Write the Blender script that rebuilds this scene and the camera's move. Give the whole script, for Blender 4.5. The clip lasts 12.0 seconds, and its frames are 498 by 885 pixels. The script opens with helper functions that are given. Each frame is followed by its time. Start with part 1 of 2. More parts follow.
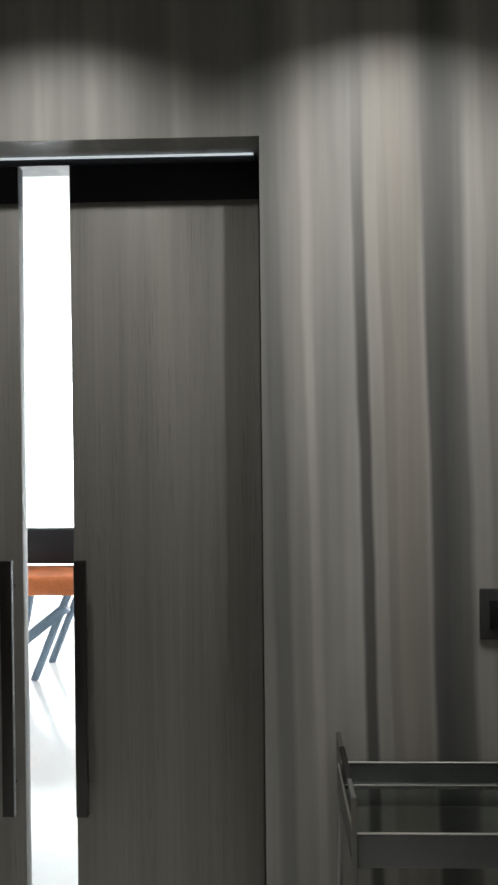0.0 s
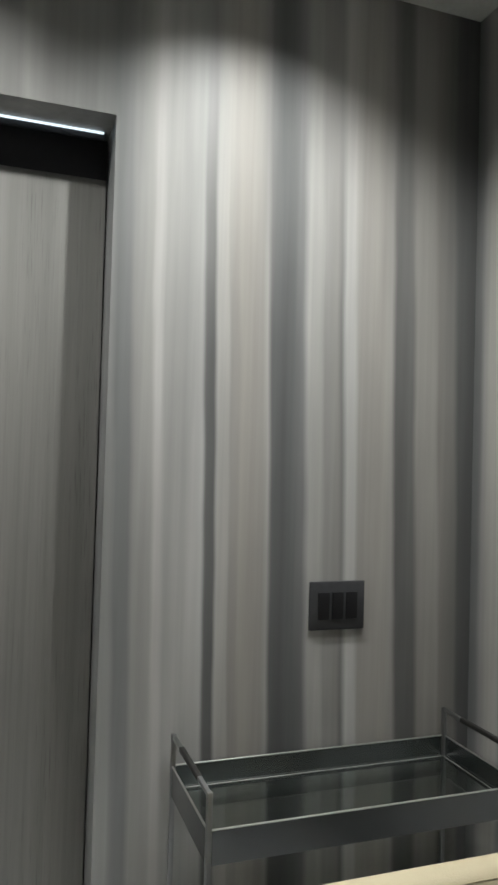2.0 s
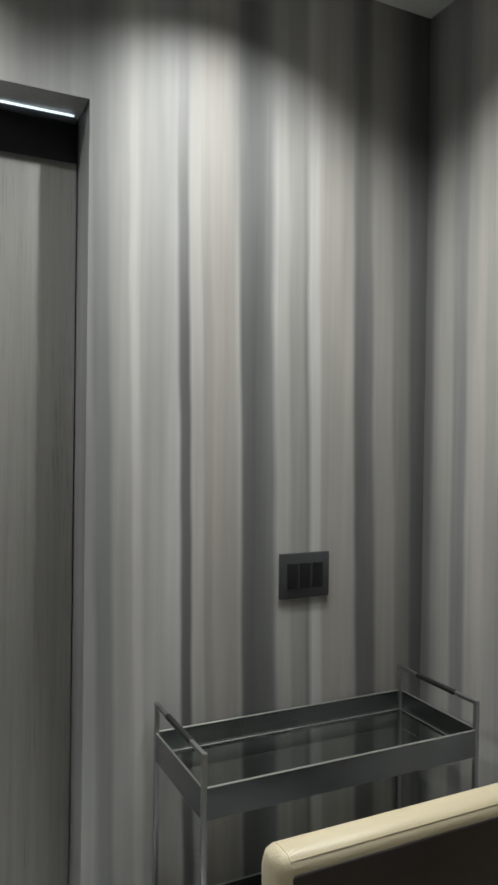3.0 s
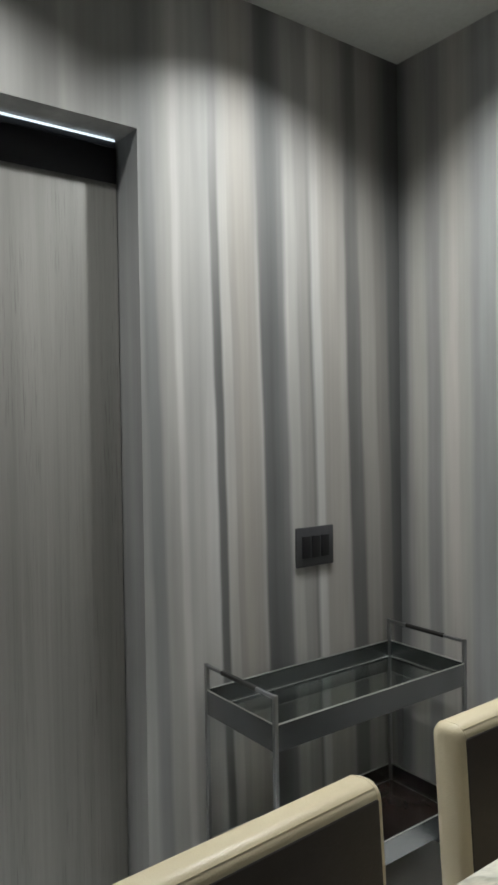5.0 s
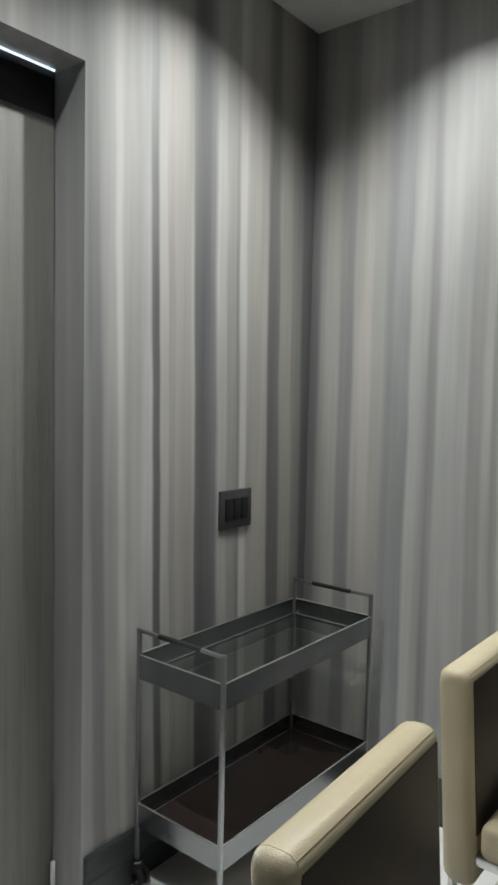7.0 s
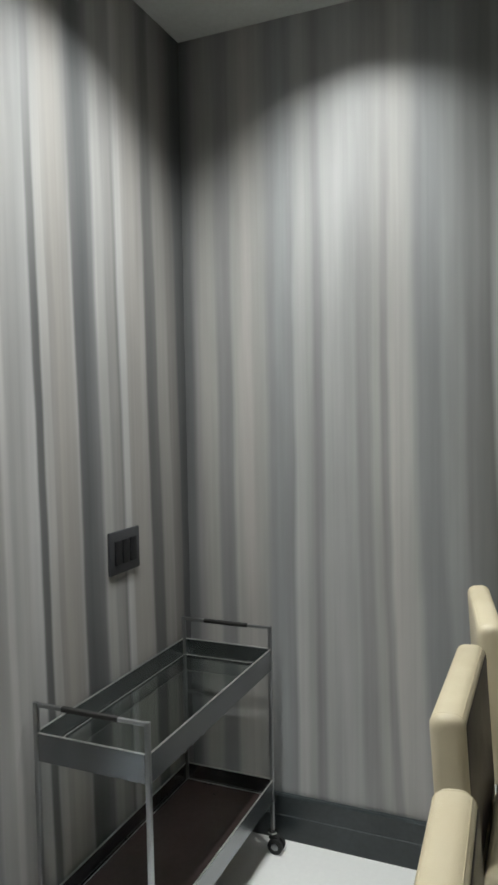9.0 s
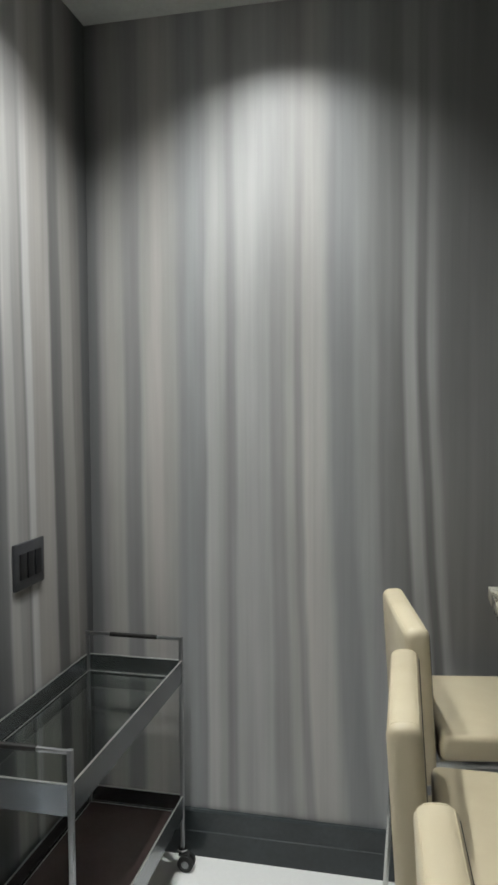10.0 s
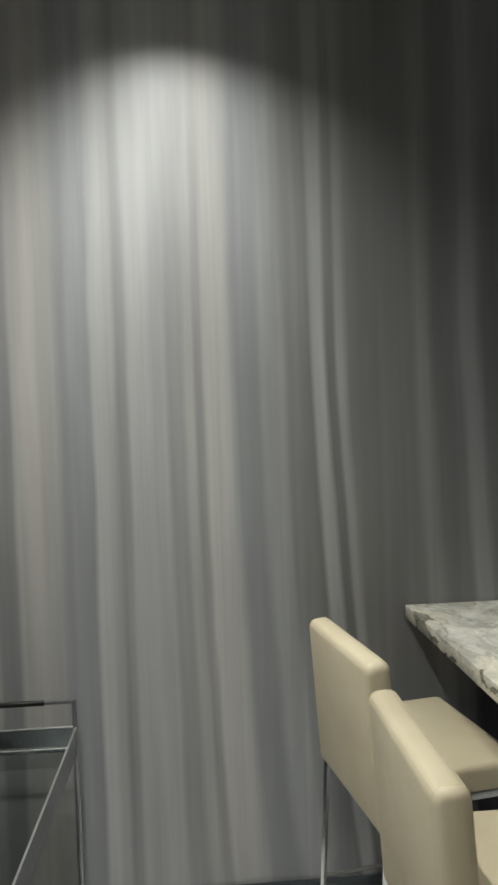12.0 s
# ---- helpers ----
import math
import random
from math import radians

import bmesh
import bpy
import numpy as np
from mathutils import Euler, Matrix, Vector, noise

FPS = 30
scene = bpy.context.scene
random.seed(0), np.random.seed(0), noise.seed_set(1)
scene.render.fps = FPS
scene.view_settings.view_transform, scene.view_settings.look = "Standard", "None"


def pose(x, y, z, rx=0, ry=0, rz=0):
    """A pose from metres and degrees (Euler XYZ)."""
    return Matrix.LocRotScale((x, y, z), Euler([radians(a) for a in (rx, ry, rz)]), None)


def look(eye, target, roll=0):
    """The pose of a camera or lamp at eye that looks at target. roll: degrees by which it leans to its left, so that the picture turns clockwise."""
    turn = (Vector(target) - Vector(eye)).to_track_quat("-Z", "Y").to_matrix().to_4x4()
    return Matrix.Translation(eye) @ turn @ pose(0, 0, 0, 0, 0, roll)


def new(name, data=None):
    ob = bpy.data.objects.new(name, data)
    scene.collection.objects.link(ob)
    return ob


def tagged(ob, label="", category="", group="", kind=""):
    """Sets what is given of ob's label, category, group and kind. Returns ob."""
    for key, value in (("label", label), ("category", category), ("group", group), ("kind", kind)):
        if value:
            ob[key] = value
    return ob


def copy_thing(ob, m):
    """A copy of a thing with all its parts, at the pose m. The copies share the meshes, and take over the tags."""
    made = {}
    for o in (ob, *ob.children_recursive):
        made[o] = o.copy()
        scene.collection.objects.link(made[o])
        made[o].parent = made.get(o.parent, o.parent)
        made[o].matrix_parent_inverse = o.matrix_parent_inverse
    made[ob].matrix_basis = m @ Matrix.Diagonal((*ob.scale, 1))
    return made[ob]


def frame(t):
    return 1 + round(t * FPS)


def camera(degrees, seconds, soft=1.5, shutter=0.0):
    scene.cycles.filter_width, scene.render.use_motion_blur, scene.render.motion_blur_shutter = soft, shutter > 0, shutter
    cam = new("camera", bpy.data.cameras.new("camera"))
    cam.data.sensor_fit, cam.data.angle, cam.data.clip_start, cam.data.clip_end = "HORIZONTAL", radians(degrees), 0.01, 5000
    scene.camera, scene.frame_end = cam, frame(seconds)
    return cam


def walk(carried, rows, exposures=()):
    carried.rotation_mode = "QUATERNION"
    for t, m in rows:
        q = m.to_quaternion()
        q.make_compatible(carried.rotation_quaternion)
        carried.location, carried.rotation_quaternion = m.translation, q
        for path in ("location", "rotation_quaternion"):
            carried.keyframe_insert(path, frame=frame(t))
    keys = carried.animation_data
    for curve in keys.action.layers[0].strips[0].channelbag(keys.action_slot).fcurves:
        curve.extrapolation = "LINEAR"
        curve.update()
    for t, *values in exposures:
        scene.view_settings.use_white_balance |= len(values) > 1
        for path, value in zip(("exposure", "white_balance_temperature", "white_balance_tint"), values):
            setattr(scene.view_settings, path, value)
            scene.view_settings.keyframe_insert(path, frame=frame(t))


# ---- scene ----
cam = camera(38.2, 12.0, soft=2.9)
PATH = [
    (0, (-1.036, -1.836, 1.514), (-1.091, 0.163, 1.496), -0.6),
    (0.5, (-1.071, -1.834, 1.498), (-0.909, 0.16, 1.509), -0.2),
    (1, (-1.114, -1.821, 1.489), (-0.792, 0.153, 1.496), 1.7),
    (1.5, (-1.166, -1.784, 1.457), (-0.638, 0.143, 1.545), 0.9),
    (2, (-1.29, -1.76, 1.432), (-0.641, 0.131, 1.489), 1.6),
    (2.5, (-1.379, -1.784, 1.443), (-0.623, 0.068, 1.439), 0.9),
    (4.5, (-1.832, -1.755, 1.46), (-0.697, -0.108, 1.46), 1.0),
    (5, (-1.997, -1.781, 1.451), (-0.811, -0.171, 1.409), -0.8),
    (5.5, (-2.113, -1.773, 1.471), (-0.844, -0.227, 1.426), -0.6),
    (6, (-2.177, -1.696, 1.449), (-0.84, -0.21, 1.38), -0.4),
    (6.5, (-2.225, -1.61, 1.442), (-0.758, -0.257, 1.313), 0.8),
    (8.5, (-2.277, -1.276, 1.481), (-0.537, -0.294, 1.396), -0.8),
    (9, (-2.265, -1.209, 1.486), (-0.428, -0.424, 1.387), -1.0),
    (9.5, (-2.279, -1.123, 1.495), (-0.361, -0.562, 1.408), -1.1),
    (10, (-2.257, -1.046, 1.495), (-0.306, -0.617, 1.397), -0.3),
    (10.5, (-2.177, -0.968, 1.493), (-0.204, -0.653, 1.407), -0.3),
    (11, (-2.102, -0.897, 1.495), (-0.113, -0.702, 1.416), 0.6),
    (11.5, (-2.065, -0.791, 1.49), (-0.066, -0.823, 1.412), -1.3),
    (12, (-2.05, -0.701, 1.501), (-0.056, -0.843, 1.441), -1.8),
]
walk(cam, [(t, look(eye, target, roll)) for t, eye, target, roll in PATH],
     exposures=[(0.0, -0.88, 6700, 10), (0.5, -0.85, 7100, 11), (1.0, -0.22, 6900, 10), (1.5, -0.02, 6500, 13), (2.0, 0.0, 6350, 8),
                (6.5, 0.0, 6300, 8), (8.5, 0.0, 6250, 8), (9.5, 0.0, 6200, 8), (10.5, 0.03, 6300, 10), (12.0, -0.06, 6400, 8)])

# ---- light ----
world = bpy.data.worlds.new("world")
scene.world = world
world.use_nodes = True
wn = world.node_tree.nodes
sky = wn.new("ShaderNodeTexSky")
sky.sky_type = "NISHITA"
sky.sun_disc = False
sky.sun_elevation, sky.sun_rotation = radians(45), radians(200)
wn["Background"].inputs["Strength"].default_value = 0.1
world.node_tree.links.new(sky.outputs[0], wn["Background"].inputs["Color"])

CEIL = 2.75
WARM = (1.0, 0.995, 0.94)
# recessed ceiling downlights: x, y, half angle of the spill, watts of spill, mid field and core
# the last one is unseen, added to light the table and stools
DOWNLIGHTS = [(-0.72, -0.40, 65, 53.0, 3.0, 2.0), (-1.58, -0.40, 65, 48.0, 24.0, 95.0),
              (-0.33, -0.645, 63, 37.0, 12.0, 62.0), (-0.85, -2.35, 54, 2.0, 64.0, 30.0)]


def spot(x, y, watts, degrees, blend):
    data = bpy.data.lights.new("downlight_lamp", "SPOT")
    data.energy, data.spot_size, data.spot_blend = watts, radians(degrees), blend
    data.shadow_soft_size, data.color = 0.02, WARM
    ob = new("downlight_lamp", data)
    ob.matrix_world = pose(x, y, CEIL - 0.012)
    return ob


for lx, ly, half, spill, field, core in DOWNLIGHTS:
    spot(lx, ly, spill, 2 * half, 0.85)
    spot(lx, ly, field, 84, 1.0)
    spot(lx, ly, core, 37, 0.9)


# ---- materials ----
def nodes_of(name):
    m = bpy.data.materials.new(name)
    m.use_nodes = True
    nt = m.node_tree
    return m, nt, nt.nodes["Principled BSDF"]


def add(nt, kind, **values):
    n = nt.nodes.new(kind)
    for key, v in values.items():
        n.inputs[key].default_value = v
    return n


def math_node(nt, op, a, b):
    n = nt.nodes.new("ShaderNodeMath")
    n.operation = op
    for i, v in enumerate((a, b)):
        if isinstance(v, (int, float)):
            n.inputs[i].default_value = v
        else:
            nt.links.new(v, n.inputs[i])
    return n.outputs[0]


def mixed(nt, kind, fac, a, b):
    n = nt.nodes.new("ShaderNodeMix")
    n.data_type, n.blend_type = "RGBA", kind
    for sock, v in ((n.inputs[0], fac), (n.inputs[6], a), (n.inputs[7], b)):
        if isinstance(v, (int, float)):
            sock.default_value = v
        elif isinstance(v, tuple):
            sock.default_value = (*v, 1)
        else:
            nt.links.new(v, sock)
    return n.outputs[2]


def noise_at(nt, scale, detail=3.0, stretch=(1, 1, 1), rough=0.5):
    geo = nt.nodes.new("ShaderNodeNewGeometry")
    mp = nt.nodes.new("ShaderNodeMapping")
    mp.inputs["Scale"].default_value = stretch
    nt.links.new(geo.outputs["Position"], mp.inputs["Vector"])
    n = add(nt, "ShaderNodeTexNoise", Scale=scale, Detail=detail, Roughness=rough)
    nt.links.new(mp.outputs[0], n.inputs["Vector"])
    return n.outputs["Fac"]


def ranged(nt, v, a, b, c, d):
    n = add(nt, "ShaderNodeMapRange")
    for i, x in enumerate((a, b, c, d)):
        n.inputs[i + 1].default_value = x
    nt.links.new(v, n.inputs[0])
    return n.outputs[0]


def bumped(nt, bsdf, height, strength, distance):
    b = add(nt, "ShaderNodeBump", Strength=strength, Distance=distance)
    nt.links.new(height, b.inputs["Height"])
    nt.links.new(b.outputs[0], bsdf.inputs["Normal"])


def surface(name, color, rough, metal=0.0, vary=0.15, scale=6.0, bump=0.0, fine=220.0, rough_vary=0.03, coat=0.0):
    """A plain surface with clouding at two scales and a fine relief."""
    m, nt, p = nodes_of(name)
    big = ranged(nt, noise_at(nt, scale, 4), 0.3, 0.7, 1 - vary, 1 + vary)
    small = ranged(nt, noise_at(nt, fine * 0.3, 2), 0.3, 0.7, 1 - vary * 0.5, 1 + vary * 0.5)
    k = math_node(nt, "MULTIPLY", big, small)
    vm = nt.nodes.new("ShaderNodeVectorMath")
    vm.operation = "SCALE"
    vm.inputs[0].default_value = color
    nt.links.new(k, vm.inputs["Scale"])
    nt.links.new(vm.outputs[0], p.inputs["Base Color"])
    nt.links.new(ranged(nt, noise_at(nt, scale * 2.3, 3), 0.3, 0.7, max(rough - rough_vary, 0.02), rough + rough_vary), p.inputs["Roughness"])
    p.inputs["Metallic"].default_value = metal
    p.inputs["Coat Weight"].default_value = coat
    if bump:
        bumped(nt, p, noise_at(nt, fine, 3), bump, 0.001)
    return m


def blurred(table, width):
    """The same stripes run into one another over that many metres."""
    at = np.array([row[0] for row in table])
    where = np.linspace(at[0], at[-1], 61)
    weight = np.exp(-0.5 * ((where[:, None] - where[None, :]) / width) ** 2)
    weight /= weight.sum(axis=1, keepdims=True)
    cols = [weight @ np.interp(where, at, [row[k] for row in table]) for k in (1, 2)]
    return [(float(a), float(v), float(w)) for a, v, w in zip(where, *cols)]


def ramp_of(nt, d, table):
    """Colour by metres from the corner, in two colour ramps end to end."""
    half = len(table) // 2
    outs = []
    for stops in (table[:half + 1], table[half:]):
        a, b = stops[0][0], stops[-1][0]
        r = nt.nodes.new("ShaderNodeValToRGB")
        els = r.color_ramp.elements
        while len(els) < len(stops):
            els.new(0.5)
        for e, (at, v, w) in zip(els, stops):
            w *= 0.7 if w > 0 else 0.45
            e.position = (at - a) / (b - a)
            e.color = (v * (1.0 + 0.10 * w), v, v * (1.0 - 0.11 * w), 1)
        nt.links.new(ranged(nt, d, a, b, 0, 1), r.inputs[0])
        outs.append(r.outputs[0])
    return mixed(nt, "MIX", math_node(nt, "GREATER_THAN", d, table[half][0]), outs[0], outs[1])


def striped(name, axis, table, lean, bend):
    """Hand-painted vertical stripes: (metres from the corner, value, warmth). They lean, bend and sway on their way down."""
    m, nt, p = nodes_of(name)
    geo = nt.nodes.new("ShaderNodeNewGeometry")
    sep = nt.nodes.new("ShaderNodeSeparateXYZ")
    nt.links.new(geo.outputs["Position"], sep.inputs[0])
    d = math_node(nt, "MULTIPLY", sep.outputs[axis], -1.0)
    z = sep.outputs[2]
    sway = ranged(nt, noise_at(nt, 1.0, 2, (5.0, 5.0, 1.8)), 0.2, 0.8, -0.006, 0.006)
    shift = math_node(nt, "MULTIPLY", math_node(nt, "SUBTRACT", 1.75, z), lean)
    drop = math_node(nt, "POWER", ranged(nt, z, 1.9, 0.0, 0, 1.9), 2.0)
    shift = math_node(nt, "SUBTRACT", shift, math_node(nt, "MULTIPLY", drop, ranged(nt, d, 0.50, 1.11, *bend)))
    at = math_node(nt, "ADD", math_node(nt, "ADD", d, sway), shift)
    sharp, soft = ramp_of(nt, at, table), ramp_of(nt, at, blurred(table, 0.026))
    # the stripes blur into one another at the top and come clear further down
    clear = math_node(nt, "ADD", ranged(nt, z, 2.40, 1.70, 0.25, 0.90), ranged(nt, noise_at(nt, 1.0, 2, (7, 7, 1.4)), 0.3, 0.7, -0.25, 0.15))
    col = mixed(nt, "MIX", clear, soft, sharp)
    thin = noise_at(nt, 1.0, 4, (70, 70, 0.45), 0.6)
    mid = noise_at(nt, 1.0, 3, (26, 26, 0.8))
    fade = ranged(nt, noise_at(nt, 1.0, 3, (9, 9, 1.1)), 0.25, 0.75, 0.87, 1.13)
    k = math_node(nt, "MULTIPLY", ranged(nt, thin, 0.25, 0.75, 0.955, 1.045), ranged(nt, mid, 0.25, 0.75, 0.90, 1.10))
    k = math_node(nt, "MULTIPLY", k, fade)
    g = nt.nodes.new("ShaderNodeVectorMath")
    g.operation = "SCALE"
    nt.links.new(col, g.inputs[0])
    nt.links.new(k, g.inputs["Scale"])
    nt.links.new(g.outputs[0], p.inputs["Base Color"])
    p.inputs["Roughness"].default_value = 0.52
    p.inputs["Specular IOR Level"].default_value = 0.35
    bumped(nt, p, math_node(nt, "ADD", noise_at(nt, 300, 2, (1, 1, 0.25)), thin), 0.12, 0.001)
    return m


STRIPES_A = [(0, .10, -.3), (.055, .10, -.2), (.07, .19, .5), (.118, .20, .6), (.13, .29, .6), (.19, .29, .6), (.205, .13, .1), (.258, .13, .1),
             (.272, .36, .5), (.295, .33, .7), (.376, .33, .7), (.387, .48, .1), (.410, .50, .1), (.426, .18, 0), (.438, .29, .5), (.462, .30, .3),
             (.475, .29, .3), (.488, .42, .3), (.522, .43, .3), (.540, .20, -.2), (.565, .15, -.4), (.60, .11, -.5), (.630, .12, -.4), (.642, .42, .3)]
STRIPES_A += [(.655, .34, .7), (.715, .36, .8), (.724, .33, .7), (.744, .35, .6), (.750, .47, .4), (.778, .46, .3), (.787, .14, -.1), (.808, .14, -.1),
              (.818, .47, .1), (.845, .45, .1), (.865, .38, .2), (.912, .37, .2), (.924, .50, .2), (.936, .51, .2), (.948, .35, .3), (.99, .33, .3),
              (1.003, .22, -.4), (1.035, .21, -.4), (1.05, .30, 0), (1.235, .29, .2), (1.253, .46, .3), (1.275, .27, .2), (1.44, .30, .3), (1.463, .48, .3),
              (1.49, .30, .2), (1.59, .31, .3), (1.607, .46, .3), (1.63, .30, .2)]
STRIPES_B = [(0, .15, -.4), (.03, .17, -.3), (.048, .29, .3), (.075, .38, .6), (.118, .39, .5), (.132, .25, 0), (.178, .25, 0), (.195, .42, .5),
             (.245, .43, .6), (.265, .36, .6), (.303, .36, .4), (.325, .30, -.4), (.375, .29, -.4), (.400, .24, -.3), (.415, .43, .1), (.438, .43, .1),
             (.456, .36, .2), (.472, .35, .2), (.484, .27, 0), (.502, .28, 0), (.516, .38, .1), (.612, .38, .1), (.628, .28, .1), (.658, .28, .1),
             (.674, .36, .3), (.692, .34, .4)]
STRIPES_B += [(.702, .25, .2), (.716, .26, .2), (.728, .41, .5), (.790, .40, .4), (.815, .26, -.4), (.870, .25, -.4), (.895, .34, -.1), (.944, .33, 0),
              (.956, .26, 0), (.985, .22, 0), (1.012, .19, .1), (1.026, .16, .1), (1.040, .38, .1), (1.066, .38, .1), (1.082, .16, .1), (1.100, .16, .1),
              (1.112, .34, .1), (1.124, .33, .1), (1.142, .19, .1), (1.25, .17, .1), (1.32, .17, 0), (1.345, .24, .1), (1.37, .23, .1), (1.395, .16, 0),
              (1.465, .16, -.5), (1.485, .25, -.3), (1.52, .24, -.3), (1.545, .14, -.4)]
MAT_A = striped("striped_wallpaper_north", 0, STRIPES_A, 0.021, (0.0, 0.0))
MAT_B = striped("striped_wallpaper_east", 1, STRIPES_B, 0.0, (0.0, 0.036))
# for the unseen walls, dark so that they bounce little light
MAT_PLAIN = surface("dark_grey_plaster", (0.085, 0.085, 0.085), 0.6)
MAT_CEIL = surface("grey_ceiling_paint", (0.50, 0.51, 0.49), 0.34, vary=0.09, scale=2)
MAT_FLOOR = surface("white_polished_floor", (0.78, 0.78, 0.77), 0.14, vary=0.03, scale=1.5, rough_vary=0.05)
MAT_BASE = surface("dark_baseboard_lacquer", (0.035, 0.042, 0.045), 0.32, vary=0.2)
MAT_BLACK = surface("black_lacquer", (0.012, 0.012, 0.016), 0.6)
MAT_HANDLE = surface("black_handle_metal", (0.012, 0.011, 0.011), 0.4, metal=0.0)
MAT_METAL = surface("gunmetal_steel", (0.26, 0.27, 0.28), 0.24, metal=1.0, vary=0.04, scale=5, rough_vary=0.03)
MAT_CHROME = surface("brushed_steel", (0.62, 0.62, 0.60), 0.22, metal=1.0, vary=0.05)
MAT_RIM = surface("satin_steel_edge", (0.58, 0.58, 0.56), 0.46, metal=1.0, vary=0.03)
MAT_POST = surface("satin_grey_steel", (0.34, 0.345, 0.35), 0.40, metal=1.0, vary=0.05)
MAT_GRIP = surface("black_leather_grip", (0.014, 0.013, 0.012), 0.55, bump=0.3)
MAT_RUBBER = surface("black_rubber", (0.02, 0.02, 0.02), 0.6)
MAT_SWITCH = surface("dark_switch_plate", (0.046, 0.047, 0.052), 0.42)
MAT_KEY = surface("black_switch_key", (0.004, 0.004, 0.006), 0.5)
MAT_WHITE = surface("white_paint", (0.80, 0.80, 0.80), 0.5, vary=0.04)
MAT_ORANGE = surface("orange_leather", (0.62, 0.17, 0.05), 0.5)
MAT_BLUEGREY = surface("blue_grey_steel", (0.20, 0.28, 0.36), 0.4)


def leather():
    m, nt, p = nodes_of("cream_leather")
    big = ranged(nt, noise_at(nt, 5, 4), 0.3, 0.7, 0, 1)
    col = mixed(nt, "MIX", big, (0.59, 0.505, 0.345), (0.67, 0.59, 0.42))
    nt.links.new(col, p.inputs["Base Color"])
    nt.links.new(ranged(nt, noise_at(nt, 18, 3), 0.3, 0.7, 0.32, 0.42), p.inputs["Roughness"])
    v = add(nt, "ShaderNodeTexVoronoi", Scale=420.0)
    geo = nt.nodes.new("ShaderNodeNewGeometry")
    nt.links.new(geo.outputs["Position"], v.inputs["Vector"])
    h = math_node(nt, "ADD", math_node(nt, "MULTIPLY", v.outputs["Distance"], 0.3), math_node(nt, "MULTIPLY", noise_at(nt, 14, 3), 3.0))
    bumped(nt, p, h, 0.35, 0.002)
    return m


def marble():
    m, nt, p = nodes_of("grey_veined_marble")
    geo = nt.nodes.new("ShaderNodeNewGeometry")
    warp = add(nt, "ShaderNodeTexNoise", Scale=2.2, Detail=4.0, Roughness=0.6)
    nt.links.new(geo.outputs["Position"], warp.inputs["Vector"])
    push = nt.nodes.new("ShaderNodeVectorMath")
    push.operation = "MULTIPLY_ADD"
    push.inputs[1].default_value = (0.34, 0.34, 0.34)
    nt.links.new(warp.outputs["Color"], push.inputs[0])
    nt.links.new(geo.outputs["Position"], push.inputs[2])
    mp = nt.nodes.new("ShaderNodeMapping")
    mp.inputs["Rotation"].default_value = (0.3, 0.2, 0.55)
    mp.inputs["Scale"].default_value = (0.8, 2.2, 2.2)
    nt.links.new(push.outputs[0], mp.inputs[0])
    cloud = add(nt, "ShaderNodeTexNoise", Scale=2.0, Detail=8.0, Roughness=0.56, Distortion=0.5)
    nt.links.new(mp.outputs[0], cloud.inputs["Vector"])
    r = nt.nodes.new("ShaderNodeValToRGB")
    els = r.color_ramp.elements
    for at, c in ((0.30, (0.30, 0.295, 0.25)), (0.40, (0.40, 0.39, 0.33)), (0.436, (0.31, 0.285, 0.22)), (0.446, (0.20, 0.17, 0.12)), (0.454, (0.74, 0.69, 0.56)),
                  (0.50, (0.84, 0.79, 0.66)), (0.535, (0.56, 0.54, 0.46)), (0.545, (0.83, 0.80, 0.71)), (0.62, (0.76, 0.73, 0.63)), (0.66, (0.50, 0.48, 0.41)), (0.70, (0.80, 0.77, 0.68))):
        els.new(at).color = (*c, 1)
    els[0].color = (0.22, 0.21, 0.18, 1)
    els[-1].color = (0.84, 0.81, 0.73, 1)
    nt.links.new(cloud.outputs["Fac"], r.inputs[0])
    brush = add(nt, "ShaderNodeTexNoise", Scale=9.0, Detail=5.0, Roughness=0.65, Distortion=0.8)
    nt.links.new(mp.outputs[0], brush.inputs["Vector"])
    fleck = ranged(nt, noise_at(nt, 70, 4), 0.3, 0.7, 0.93, 1.06)
    g = nt.nodes.new("ShaderNodeVectorMath")
    g.operation = "SCALE"
    nt.links.new(r.outputs[0], g.inputs[0])
    nt.links.new(math_node(nt, "MULTIPLY", ranged(nt, brush.outputs["Fac"], 0.35, 0.65, 0.66, 1.10), fleck), g.inputs["Scale"])
    nt.links.new(g.outputs[0], p.inputs["Base Color"])
    p.inputs["Roughness"].default_value = 0.2
    return m


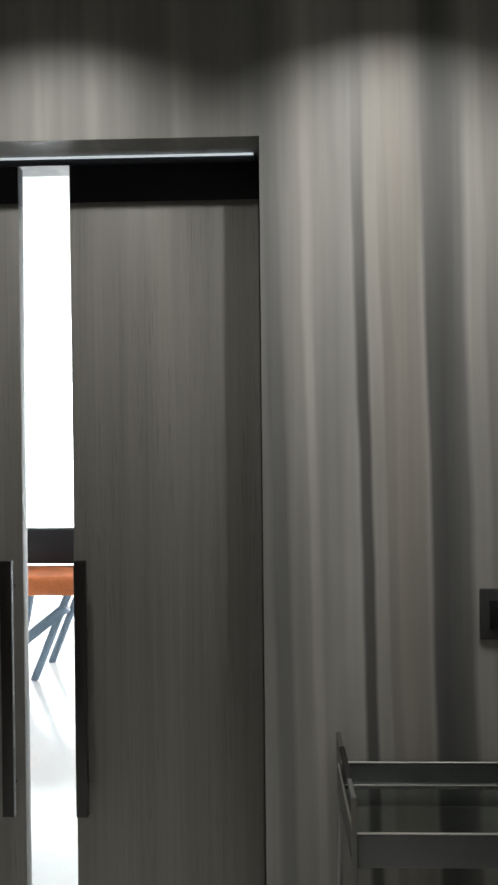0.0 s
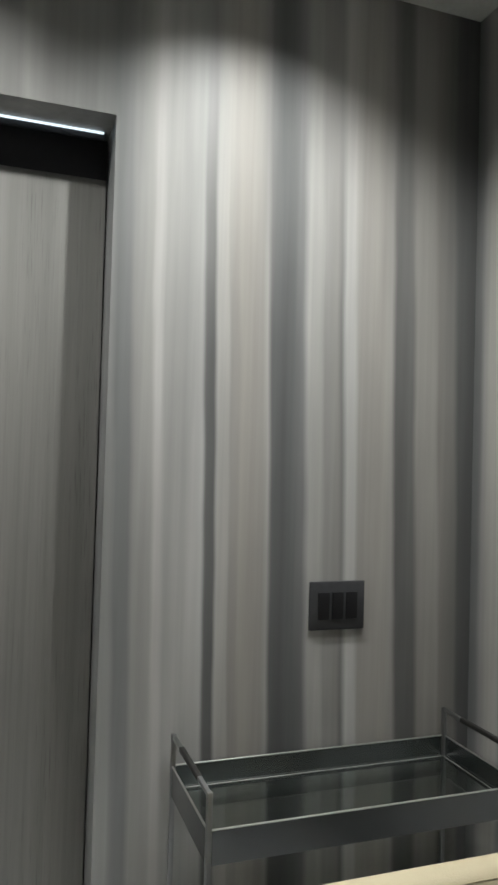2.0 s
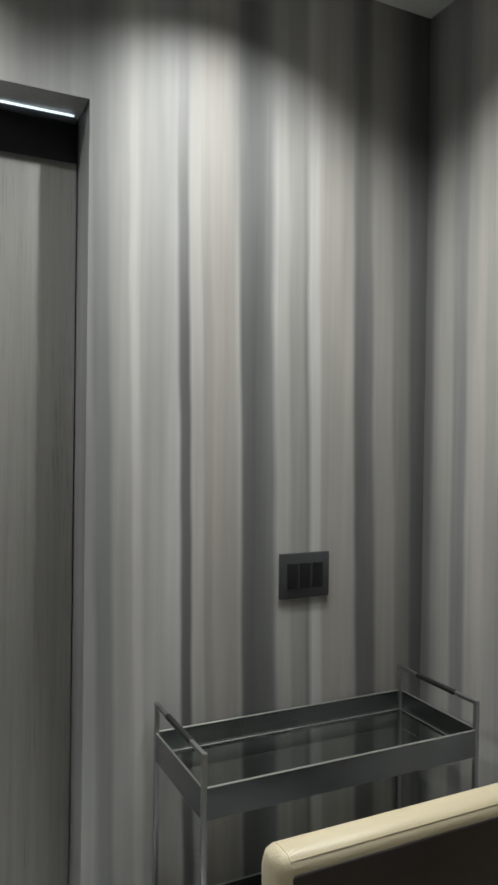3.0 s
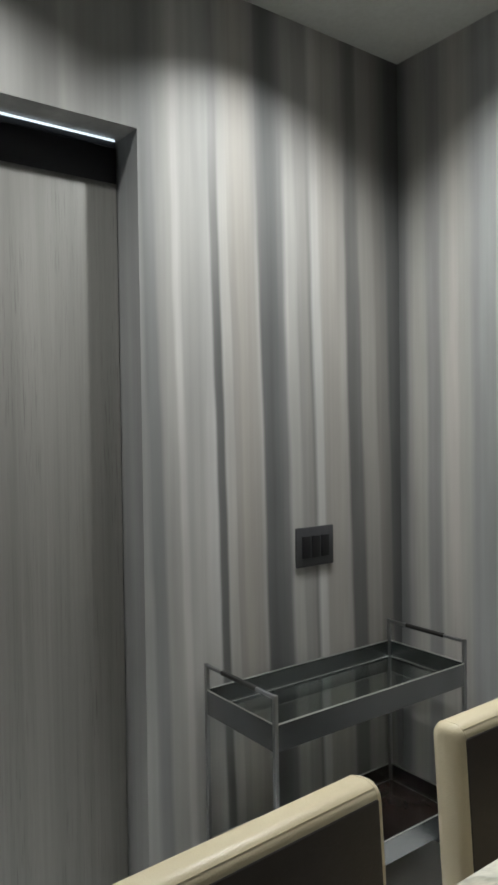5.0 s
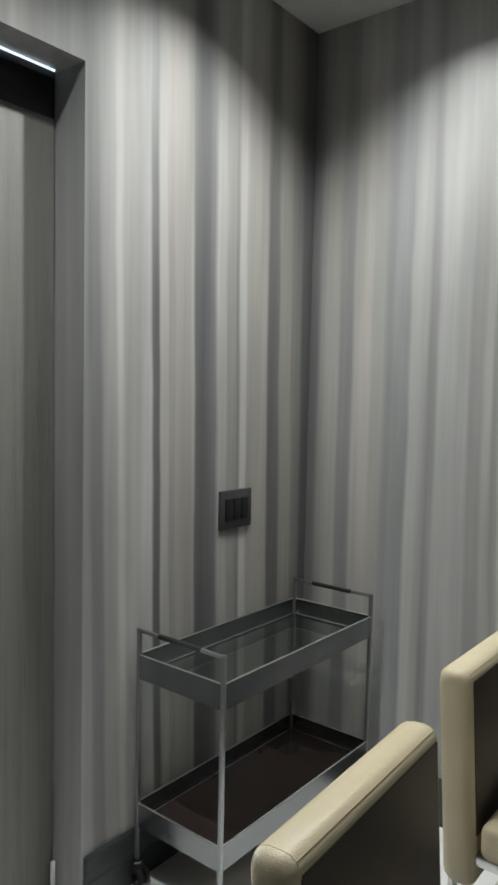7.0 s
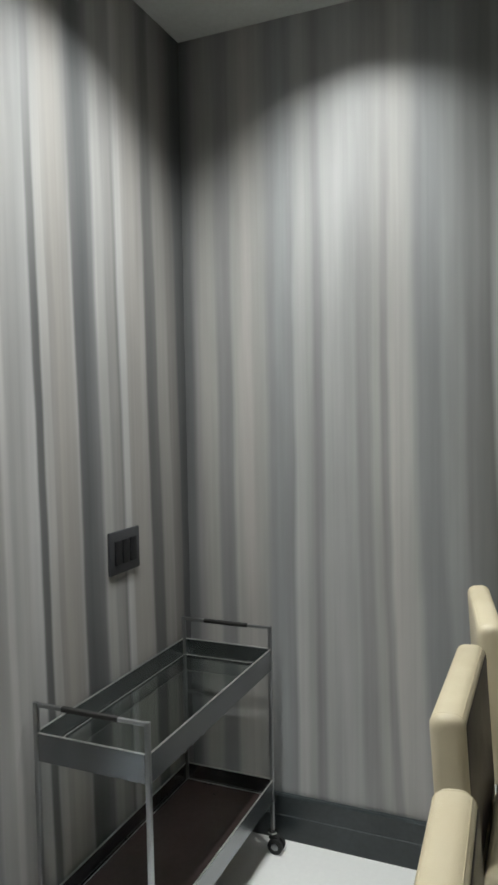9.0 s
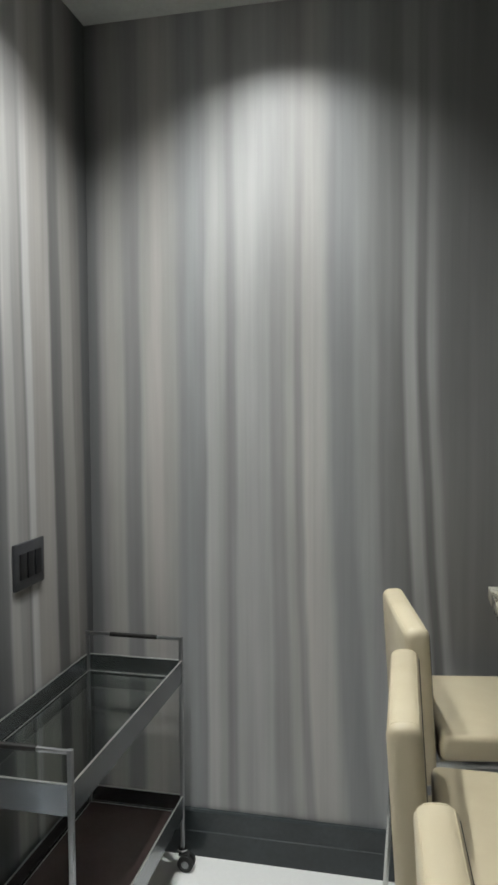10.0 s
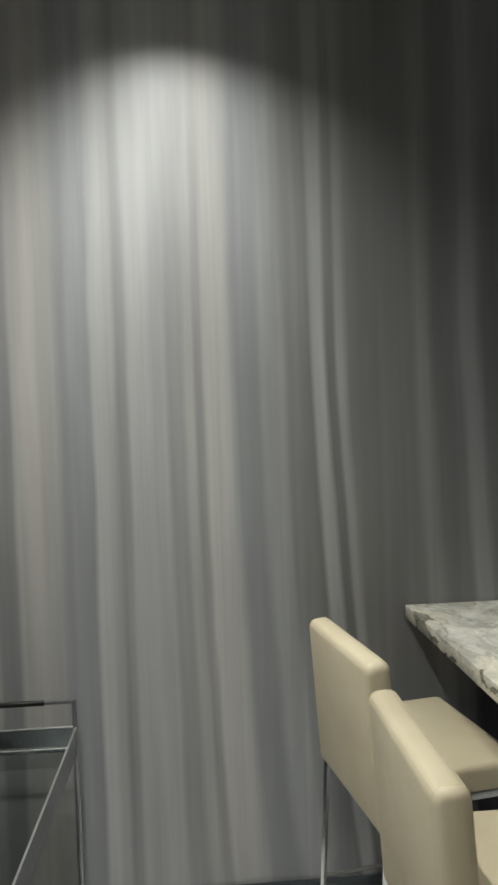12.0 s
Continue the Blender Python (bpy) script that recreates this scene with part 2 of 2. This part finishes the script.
def wood():
    m, nt, p = nodes_of("grey_brown_veneer")
    grain = noise_at(nt, 1.0, 4, (110, 110, 1.6), 0.55)
    wide = noise_at(nt, 1.0, 3, (22, 22, 0.5))
    k = math_node(nt, "ADD", math_node(nt, "MULTIPLY", grain, 0.40), math_node(nt, "MULTIPLY", wide, 0.60))
    col = mixed(nt, "MIX", ranged(nt, k, 0.34, 0.66, 0, 1), (0.172, 0.167, 0.159), (0.232, 0.225, 0.215))
    # short dark pores, thicker in some strips than in others
    pores = ranged(nt, noise_at(nt, 1.0, 2, (330, 330, 7.0), 0.6), 0.56, 0.68, 0, 1)
    where = ranged(nt, noise_at(nt, 1.0, 2, (9, 9, 1.6)), 0.45, 0.65, 0.05, 0.42)
    dark = math_node(nt, "SUBTRACT", 1.0, math_node(nt, "MULTIPLY", pores, where))
    g = nt.nodes.new("ShaderNodeVectorMath")
    g.operation = "SCALE"
    nt.links.new(col, g.inputs[0])
    nt.links.new(dark, g.inputs["Scale"])
    nt.links.new(g.outputs[0], p.inputs["Base Color"])
    p.inputs["Roughness"].default_value = 0.48
    bumped(nt, p, math_node(nt, "SUBTRACT", grain, pores), 0.2, 0.001)
    return m


def glass(name, tint):
    m, nt, p = nodes_of(name)
    p.inputs["Base Color"].default_value = (*tint, 1)
    p.inputs["Roughness"].default_value = 0.02
    p.inputs["Transmission Weight"].default_value = 1.0
    p.inputs["IOR"].default_value = 1.45
    return m


def glowing(name, color, strength):
    m, nt, p = nodes_of(name)
    p.inputs["Base Color"].default_value = (0.8, 0.8, 0.8, 1)
    p.inputs["Emission Color"].default_value = (*color, 1)
    p.inputs["Emission Strength"].default_value = strength
    return m


MAT_BROWN = surface("dark_brown_leather", (0.034, 0.026, 0.024), 0.5, bump=0.3)
MAT_LEATHER, MAT_MARBLE, MAT_WOOD = leather(), marble(), wood()
MAT_GLASS = glass("smoked_glass", (0.62, 0.68, 0.66))
MAT_GLASS_DARK = surface("dark_brown_back_painted_glass", (0.050, 0.034, 0.032), 0.10, vary=0.1)
MAT_LED = glowing("led_strip", (0.80, 0.92, 1.0), 1.3)
MAT_DAY = glowing("daylight_backdrop", (0.86, 0.95, 1.0), 13.0)
MAT_LENS = glowing("downlight_lens", WARM, 6.0)


# ---- mesh helpers ----
def bm_box(bm, lo, hi, bevel=0.0, segs=2, m=None):
    v = bmesh.ops.create_cube(bm, size=1.0)["verts"]
    size = [hi[i] - lo[i] for i in range(3)]
    mid = [(hi[i] + lo[i]) / 2 for i in range(3)]
    mat = Matrix.Translation(mid) @ Matrix.Diagonal((*size, 1))
    bmesh.ops.transform(bm, matrix=mat, verts=v)
    if bevel:
        edges = {e for x in v for e in x.link_edges}
        out = bmesh.ops.bevel(bm, geom=list(edges), offset=bevel, segments=segs, profile=0.5, affect="EDGES")
        v = list({x for f in out["faces"] for x in f.verts} | {x for x in v if x.is_valid})
    if m is not None:
        bmesh.ops.transform(bm, matrix=m, verts=v)
    return v


def box(lo, hi, bevel=0.0, segs=2):
    bm = bmesh.new()
    bm_box(bm, lo, hi, bevel, segs)
    return bm


def bm_rod(bm, a, b, r, n=12, r2=None):
    a, b = Vector(a), Vector(b)
    d = b - a
    q = d.to_track_quat("Z", "Y").to_matrix().to_4x4()
    bmesh.ops.create_cone(bm, cap_ends=True, segments=n, radius1=r, radius2=r if r2 is None else r2, depth=d.length,
                          matrix=Matrix.Translation((a + b) / 2) @ q)


def rod(a, b, r, n=12, r2=None):
    bm = bmesh.new()
    bm_rod(bm, a, b, r, n, r2)
    return bm


def part(name, bm, material, parent=None, label="", smooth=35):
    me = bpy.data.meshes.new(name)
    bmesh.ops.recalc_face_normals(bm, faces=bm.faces)
    if smooth:
        for f in bm.faces:
            f.smooth = True
        for e in bm.edges:
            e.smooth = len(e.link_faces) == 2 and e.calc_face_angle(3) < radians(smooth)
    bm.to_mesh(me)
    bm.free()
    me.materials.append(material)
    ob = new(name, me)
    if parent is not None:
        ob.parent = parent
    if label:
        tagged(ob, label)
    return ob


def thing(name, x, y, z, label, category, group="", turn=0.0):
    ob = new(name)
    ob.matrix_world = pose(x, y, z, 0, 0, turn)
    return tagged(ob, label, category, group)


def structure(name, bm, material, label, category, smooth=0):
    return tagged(part(name, bm, material, None, "", smooth), label, category, kind="structure")


# ---- the room ----
JAMB_R, JAMB_L, HEAD = -1.053, -2.243, 2.277
WEST, SOUTH = -4.6, -4.4
structure("floor", box((WEST - 0.2, SOUTH - 0.2, -0.12), (0.25, 0.25, 0)), MAT_FLOOR, "glossy white polished floor, brightly lit", "floor")
bm = bmesh.new()
bm_box(bm, (JAMB_R, 0, 0), (0.25, 0.25, CEIL))
bm_box(bm, (JAMB_L, 0, HEAD), (JAMB_R, 0.25, CEIL))
bm_box(bm, (WEST - 0.2, 0, 0), (JAMB_L, 0.25, CEIL))
# unseen strips behind the leaves, added to stop light at their edges
bm_box(bm, (JAMB_R - 0.05, 0.162, 0), (JAMB_R, 0.25, HEAD))
bm_box(bm, (JAMB_L, 0.162, 0), (JAMB_L + 0.05, 0.25, HEAD))
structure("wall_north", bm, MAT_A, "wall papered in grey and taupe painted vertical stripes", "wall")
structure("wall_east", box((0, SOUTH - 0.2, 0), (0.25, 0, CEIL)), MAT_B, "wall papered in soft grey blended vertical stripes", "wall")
# west and south walls are unseen, added to close the room
structure("wall_west", box((WEST - 0.2, SOUTH, 0), (WEST, 0, CEIL)), MAT_PLAIN, "unseen dark grey wall that closes the room", "wall")
structure("wall_south", box((WEST - 0.2, SOUTH - 0.2, 0), (0, SOUTH, CEIL)), MAT_PLAIN, "unseen dark grey wall that closes the room", "wall")
structure("ceiling", box((WEST - 0.2, SOUTH - 0.2, CEIL), (0.25, 0.25, CEIL + 0.12)), MAT_CEIL, "smooth grey painted ceiling with downlights", "ceiling")


def baseboard(x0, y0, x1, y1, out):
    """A two-step skirting along a wall; out points into the room."""
    bm = bmesh.new()
    a, b, n = Vector((x0, y0, 0)), Vector((x1, y1, 0)), Vector((*out, 0))
    prof = [(0, 0), (0.019, 0), (0.019, 0.084), (0.0165, 0.087), (0.0165, 0.091), (0.016, 0.093), (0.016, 0.150), (0.012, 0.156), (0, 0.156)]
    ra = [bm.verts.new(a + n * o + Vector((0, 0, h))) for o, h in prof]
    rb = [bm.verts.new(b + n * o + Vector((0, 0, h))) for o, h in prof]
    for i in range(len(prof)):
        j = (i + 1) % len(prof)
        bm.faces.new((ra[i], ra[j], rb[j], rb[i]))
    bm.faces.new(ra)
    bm.faces.new(rb)
    return bm


structure("baseboard_north", baseboard(JAMB_R + 0.008, -0.001, -0.019, -0.001, (0, -1)), MAT_BASE, "dark grey lacquered baseboard with a stepped profile", "baseboard")
structure("baseboard_east", baseboard(-0.001, -0.001, -0.001, SOUTH, (-1, 0)), MAT_BASE, "dark grey lacquered baseboard with a stepped profile", "baseboard")


# ---- the sliding doors and the room behind them ----
def leaf(x0, x1, handle_x, label):
    e = tagged(new("sliding_door"), label, "door", "sliding doors")
    e.matrix_world = pose((x0 + x1) / 2, 0.121, 0.008)
    w = (x1 - x0) / 2
    part("panel", box((-w, 0, 0), (w, 0.04, 2.149), 0.002), MAT_WOOD, e)
    part("top_rail", box((-w, 0.001, 2.149), (w, 0.039, 2.254), 0.001), MAT_BLACK, e, "black top rail")
    hx = handle_x - (x0 + x1) / 2
    hd = part("handle", box((hx - 0.016, -0.058, 0.49), (hx + 0.016, -0.038, 1.178), 0.003), MAT_HANDLE, e, "long black bar handle")
    for z in (0.56, 1.10):
        part("standoff", rod((hx, -0.040, z), (hx, 0.002, z), 0.008), MAT_HANDLE, hd)
    return e


leaf(-1.574, JAMB_R - 0.004, -1.545, "grey-brown veneered sliding door leaf, slightly open")
leaf(JAMB_L + 0.004, -1.715, -1.744, "grey-brown veneered sliding door leaf beside the bright gap")
led = thing("led_strip", -1.64, 0.104, HEAD - 0.006, "thin cool white glowing strip under the door head", "lamp")
part("diffuser", box((-0.57, -0.002, -0.001), (0.57, 0.002, 0.004), 0.0005), MAT_LED, led)
# reaches below the strip to screen its light from the top rail
part("profile", box((-0.575, 0.005, -0.017), (0.575, 0.008, 0.006)), MAT_BLACK, led)
# a white fin in place of the light that shows between leaf and jamb
leak = thing("light_leak", JAMB_R - 0.016, 0.104, 0, "white fin standing for light leaking past the door edge", "door hardware")
part("base", box((-0.008, -0.012, 0), (0.008, 0.012, 0.006), 0.001), MAT_WHITE, leak)
part("fin", box((-0.006, -0.004, 0.006), (0.006, 0.004, 0.112), 0.001), MAT_WHITE, leak)

FAR = 5.6
structure("floor_next_room", box((WEST, 0.25, -0.12), (1.2, FAR, 0)), MAT_FLOOR, "pale floor of the bright adjoining room", "floor")
structure("ceiling_next_room", box((WEST, 0.25, CEIL), (1.2, FAR + 0.2, CEIL + 0.12)), MAT_WHITE, "white ceiling of the adjoining room", "ceiling")
structure("wall_next_west", box((WEST - 0.2, 0.25, 0), (WEST, FAR, CEIL)), MAT_WHITE, "white wall of the adjoining room", "wall")
structure("wall_next_east", box((1.2, 0.25, 0), (1.4, FAR, CEIL)), MAT_WHITE, "white wall of the adjoining room", "wall")
bm = bmesh.new()
bm_box(bm, (WEST, FAR, 0), (1.2, FAR + 0.2, 0.12))
bm_box(bm, (WEST, FAR, 0.12), (WEST + 0.6, FAR + 0.2, CEIL))
bm_box(bm, (0.6, FAR, 0.12), (1.2, FAR + 0.2, CEIL))
structure("wall_next_north", bm, MAT_WHITE, "white wall with a wide bright window", "wall")
structure("backdrop_daylight", box((WEST - 1, FAR + 0.8, -0.5), (2.2, FAR + 0.82, 4)), MAT_DAY, "overexposed daylight outside the window", "backdrop")

ch = thing("dining_chair", -2.47, 2.80, 0, "dark-backed chair with an orange leather seat", "chair")
part("backrest", box((-0.30, 0.18, 0.66), (0.30, 0.24, 0.905), 0.02, 3), MAT_BLACK, ch, "black upholstered backrest")
part("seat", box((-0.30, -0.22, 0.53), (0.30, 0.22, 0.655), 0.03, 3), MAT_ORANGE, ch, "orange leather seat")
for sy in (-1, 1):
    part("leg", rod((0.17, 0.18 * sy, 0.54), (-0.05, 0.18 * sy, 0.0), 0.026), MAT_BLUEGREY, ch, "slanting blue-grey leg")
    part("leg", rod((-0.17, 0.18 * sy, 0.54), (-0.27, 0.18 * sy, 0.0), 0.026), MAT_BLUEGREY, ch, "slanting blue-grey leg")
part("brace", rod((-0.22, -0.18, 0.16), (0.16, -0.18, 0.46), 0.034), MAT_BLUEGREY, ch, "slanting blue-grey brace")


# ---- wall switch ----
sw = thing("light_switch", -0.4265, 0, 1.0575, "dark square switch plate with three black keys", "switch")
part("plate", box((-0.080, -0.010, -0.0645), (0.081, 0, 0.0645), 0.003), MAT_SWITCH, sw)
for kx in (-0.041, 0.0, 0.041):
    bm = box((kx - 0.0165, -0.0145, -0.036), (kx + 0.0165, -0.009, 0.036), 0.0015)
    part("key", bm, MAT_KEY, sw, "black rocker key")


# ---- bar cart ----
def bar_cart():
    e = thing("bar_cart", -0.481, -0.184, 0, "gunmetal two-tier bar cart with smoked glass trays on casters", "cart")
    L, W = 0.386, 0.160
    top, grip_z = 0.686, 0.764
    for sx in (-1, 1):
        for sy in (-1, 1):
            part("post", box((sx * L - 0.006, sy * W - 0.006, 0.075), (sx * L + 0.006, sy * W + 0.006, grip_z), 0.0015), MAT_POST, e)
            c = part("caster", rod((sx * L, sy * W, 0.050), (sx * L, sy * W, 0.075), 0.009), MAT_METAL, e)
            part("swivel_plate", rod((sx * L, sy * W, 0.066), (sx * L, sy * W, 0.071), 0.016, 20), MAT_CHROME, c, "bright steel swivel plate")
            fork = bmesh.new()
            bm_box(fork, (sx * L - 0.013, sy * W - 0.020, 0.047), (sx * L + 0.013, sy * W + 0.012, 0.058), 0.004)
            bm_box(fork, (sx * L - 0.004, sy * W - 0.022, 0.020), (sx * L + 0.004, sy * W - 0.002, 0.050), 0.0015)
            part("fork", fork, MAT_RUBBER, c)
            for side in (-1, 1):
                x = sx * L + side * 0.0115
                part("wheel", rod((x - 0.006, sy * W - 0.012, 0.026), (x + 0.006, sy * W - 0.012, 0.026), 0.026, 24), MAT_RUBBER, c)
                part("hub", rod((x + side * 0.0055, sy * W - 0.012, 0.026), (x + side * 0.0072, sy * W - 0.012, 0.026), 0.0125, 16), MAT_METAL, c, "grey hub cap")
        bar = part("handle", box((sx * L - 0.005, -W + 0.006, grip_z - 0.011), (sx * L + 0.005, W - 0.006, grip_z - 0.001), 0.002), MAT_POST, e)
        part("grip", box((sx * L - 0.0066, -0.082, grip_z - 0.0126), (sx * L + 0.0066, 0.082, grip_z + 0.0006), 0.004, 3), MAT_GRIP, bar, "black leather-wrapped grip")
    for z1, z0 in ((top, 0.616), (0.244, 0.174)):
        lip = bmesh.new()
        t = 0.003
        bm_box(lip, (-L + 0.006, -W - 0.004, z0), (L - 0.006, -W + t - 0.004, z1), 0.0008, 1)
        bm_box(lip, (-L + 0.006, W - t + 0.004, z0), (L - 0.006, W + 0.004, z1), 0.0008, 1)
        bm_box(lip, (-L - 0.004, -W + 0.006, z0), (-L + t - 0.004, W - 0.006, z1), 0.0008, 1)
        bm_box(lip, (L - t + 0.004, -W + 0.006, z0), (L + 0.004, W - 0.006, z1), 0.0008, 1)
        tray = part("tray", lip, MAT_METAL, e)
        rim = bmesh.new()
        for y in (-W - 0.0025, W + 0.0025):
            bm_box(rim, (-L + 0.006, y - 0.0022, z1), (L - 0.006, y + 0.0022, z1 + 0.003), 0.0006, 1)
        for x in (-L - 0.0025, L + 0.0025):
            bm_box(rim, (x - 0.0022, -W + 0.006, z1), (x + 0.0022, W - 0.006, z1 + 0.003), 0.0006, 1)
        part("rim", rim, MAT_RIM, tray, "polished tray rim")
        part("glass_shelf", box((-L + 0.002, -W + 0.002, z0 + 0.010), (L - 0.002, W - 0.002, z0 + 0.016), 0.001, 1), MAT_GLASS if z1 > 0.5 else MAT_GLASS_DARK, tray, "smoked glass shelf")
        # thin steel rods put in for the glint on the glass edges
        edge_glint = bmesh.new()
        zb = z0 + 0.0175
        for y in (-W + 0.004, W - 0.004):
            bm_rod(edge_glint, (-L + 0.003, y, zb), (L - 0.003, y, zb), 0.0009, 6)
        for x in (-L + 0.004, L - 0.004):
            bm_rod(edge_glint, (x, -W + 0.003, zb), (x, W - 0.003, zb), 0.0009, 6)
        part("edge_glint", edge_glint, MAT_RIM, tray, "thin bright line for the glint along the glass edge")
        part("screw", rod((0, W - 0.004, z0 + 0.020), (0, W - 0.000, z0 + 0.020), 0.0045), MAT_CHROME, tray)
    return e


bar_cart()


# ---- counter table ----
tb = thing("counter_table", -0.93, -1.64, 0, "counter-height table with a grey and white veined marble top", "table")
TX, TY = 0.926, 0.352
part("tabletop", box((-TX, -TY, 0.913), (TX, TY, 0.951), 0.002), MAT_MARBLE, tb, "grey veined marble slab")
part("apron", box((-TX + 0.10, -TY + 0.20, 0.84), (TX - 0.06, TY - 0.20, 0.913)), MAT_BLACK, tb)
for px in (-TX + 0.16, TX - 0.10):
    part("leg_panel", box((px - 0.03, -TY + 0.18, 0.0), (px + 0.03, TY - 0.18, 0.84), 0.003), MAT_BLACK, tb, "black lacquered leg panel")


# ---- counter stools ----
def slab(w, pts, r):
    """A padded slab: a rounded outline in y-z carried across the width, with rounded ends."""
    bm = bmesh.new()
    rows = []
    steps = [(-w, r), (-w + r * 0.13, r * 0.5), (-w + r * 0.5, r * 0.13), (-w + r, 0), (w - r, 0), (w - r * 0.5, r * 0.13), (w - r * 0.13, r * 0.5), (w, r)]
    n = len(pts)
    ctr = Vector((sum(p[0] for p in pts) / n, sum(p[1] for p in pts) / n))
    for x, inset in steps:
        row = []
        for p in pts:
            d = Vector(p) - ctr
            s = Vector((math.copysign(max(abs(d.x) - inset, 0.001), d.x), math.copysign(max(abs(d.y) - inset, 0.001), d.y)))
            row.append(bm.verts.new((x, ctr.x + s.x, ctr.y + s.y)))
        rows.append(row)
    for a, b in zip(rows, rows[1:]):
        for i in range(n):
            j = (i + 1) % n
            bm.faces.new((a[i], a[j], b[j], b[i]))
    bm.faces.new(rows[0])
    bm.faces.new(rows[-1])
    return bm


def rounded(y0, y1, z0, z1, r, n=5):
    out = []
    for cy, cz, a0 in ((y1 - r, z1 - r, 0), (y0 + r, z1 - r, 90), (y0 + r, z0 + r, 180), (y1 - r, z0 + r, 270)):
        for i in range(n):
            a = radians(a0 + 90 * i / (n - 1))
            out.append((cy + r * math.cos(a), cz + r * math.sin(a)))
    return out


def seam(path, r=0.0006):
    """A thin welt along a closed or open line of points."""
    bm = bmesh.new()
    for a, b in zip(path, path[1:]):
        bm_rod(bm, a, b, r, 5)
    return bm


def bar_stool():
    e = thing("bar_stool", 0, 0, 0, "cream leather counter stool with dark inner back and steel legs", "stool", "stools along the marble table")
    half, thick, tall = 0.200, 0.030, 0.384
    outline = rounded(-thick, thick, 0.0, tall, 0.021)
    back = part("backrest", slab(half, outline, 0.017), MAT_LEATHER, e, smooth=60)
    back.matrix_basis = pose(0, -0.020, 0.588, -3.6)
    inner = slab(half - 0.016, rounded(-thick - 0.0015, -thick + 0.006, 0.09, tall - 0.019, 0.003), 0.003)
    part("inner_panel", inner, MAT_BROWN, back, "dark brown leather inner panel", smooth=60)
    for sx in (-1, 1):
        x = sx * (half - 0.0172)
        part("piping", seam([(x, y, z) for y, z in outline + outline[:1]]), MAT_LEATHER, back)
    for y in (-thick + 0.006, thick - 0.006):
        part("piping", seam([(-half + 0.017, y, tall - 0.0061), (half - 0.017, y, tall - 0.0061)]), MAT_LEATHER, back)
    bm = slab(0.200, rounded(-0.350, -0.055, 0.652, 0.716, 0.016), 0.014)
    seat = part("seat", bm, MAT_LEATHER, e, smooth=60)
    part("piping", seam([(-0.187, -0.3485, 0.704), (0.187, -0.3485, 0.704)]), MAT_LEATHER, seat)
    for sx in (-1, 1):
        part("piping", seam([(sx * 0.1985, -0.335, 0.704), (sx * 0.1985, -0.070, 0.704)]), MAT_LEATHER, seat)
    part("seat_frame", box((-0.188, -0.330, 0.632), (0.188, -0.03, 0.652), 0.002), MAT_CHROME, e)
    for sx in (-1, 1):
        part("leg", rod((sx * 0.188, -0.010, 0.632), (sx * 0.198, 0.024, 0.0), 0.0080, 4), MAT_CHROME, e)
        part("leg", rod((sx * 0.184, -0.315, 0.632), (sx * 0.196, -0.345, 0.0), 0.0080, 4), MAT_CHROME, e)
        part("side_rail", rod((sx * 0.194, 0.013, 0.265), (sx * 0.192, -0.335, 0.265), 0.0070, 4), MAT_CHROME, e)
    part("footrest", rod((-0.192, -0.335, 0.265), (0.192, -0.335, 0.265), 0.0070, 4), MAT_CHROME, e)
    return e


stool = bar_stool()
stool.matrix_world = pose(-0.348, -1.043, 0, 0, 0, 9.5)
copy_thing(stool, pose(-0.876, -1.047, 0, 0, 0, 0.2))
copy_thing(stool, pose(-1.486, -1.098, 0, 0, 0, 2.7))


# ---- downlights ----
def downlight(x, y):
    e = thing("downlight", x, y, CEIL, "round black-trimmed recessed downlight, switched on", "lamp", "ceiling downlights")
    bm = bmesh.new()
    prof = [(0.056, 0.0), (0.056, -0.004), (0.050, -0.007), (0.042, -0.006), (0.036, 0.0)]
    n = 28
    rings = [[bm.verts.new((r * math.cos(2 * math.pi * i / n), r * math.sin(2 * math.pi * i / n), h)) for i in range(n)] for r, h in prof]
    for a, b in zip(rings, rings[1:]):
        for i in range(n):
            bm.faces.new((a[i], a[(i + 1) % n], b[(i + 1) % n], b[i]))
    part("trim", bm, MAT_BLACK, e)
    part("lens", rod((0, 0, -0.003), (0, 0, -0.001), 0.034, 24), MAT_LENS, e)


# the last fixture only goes with the added lamp south of the table
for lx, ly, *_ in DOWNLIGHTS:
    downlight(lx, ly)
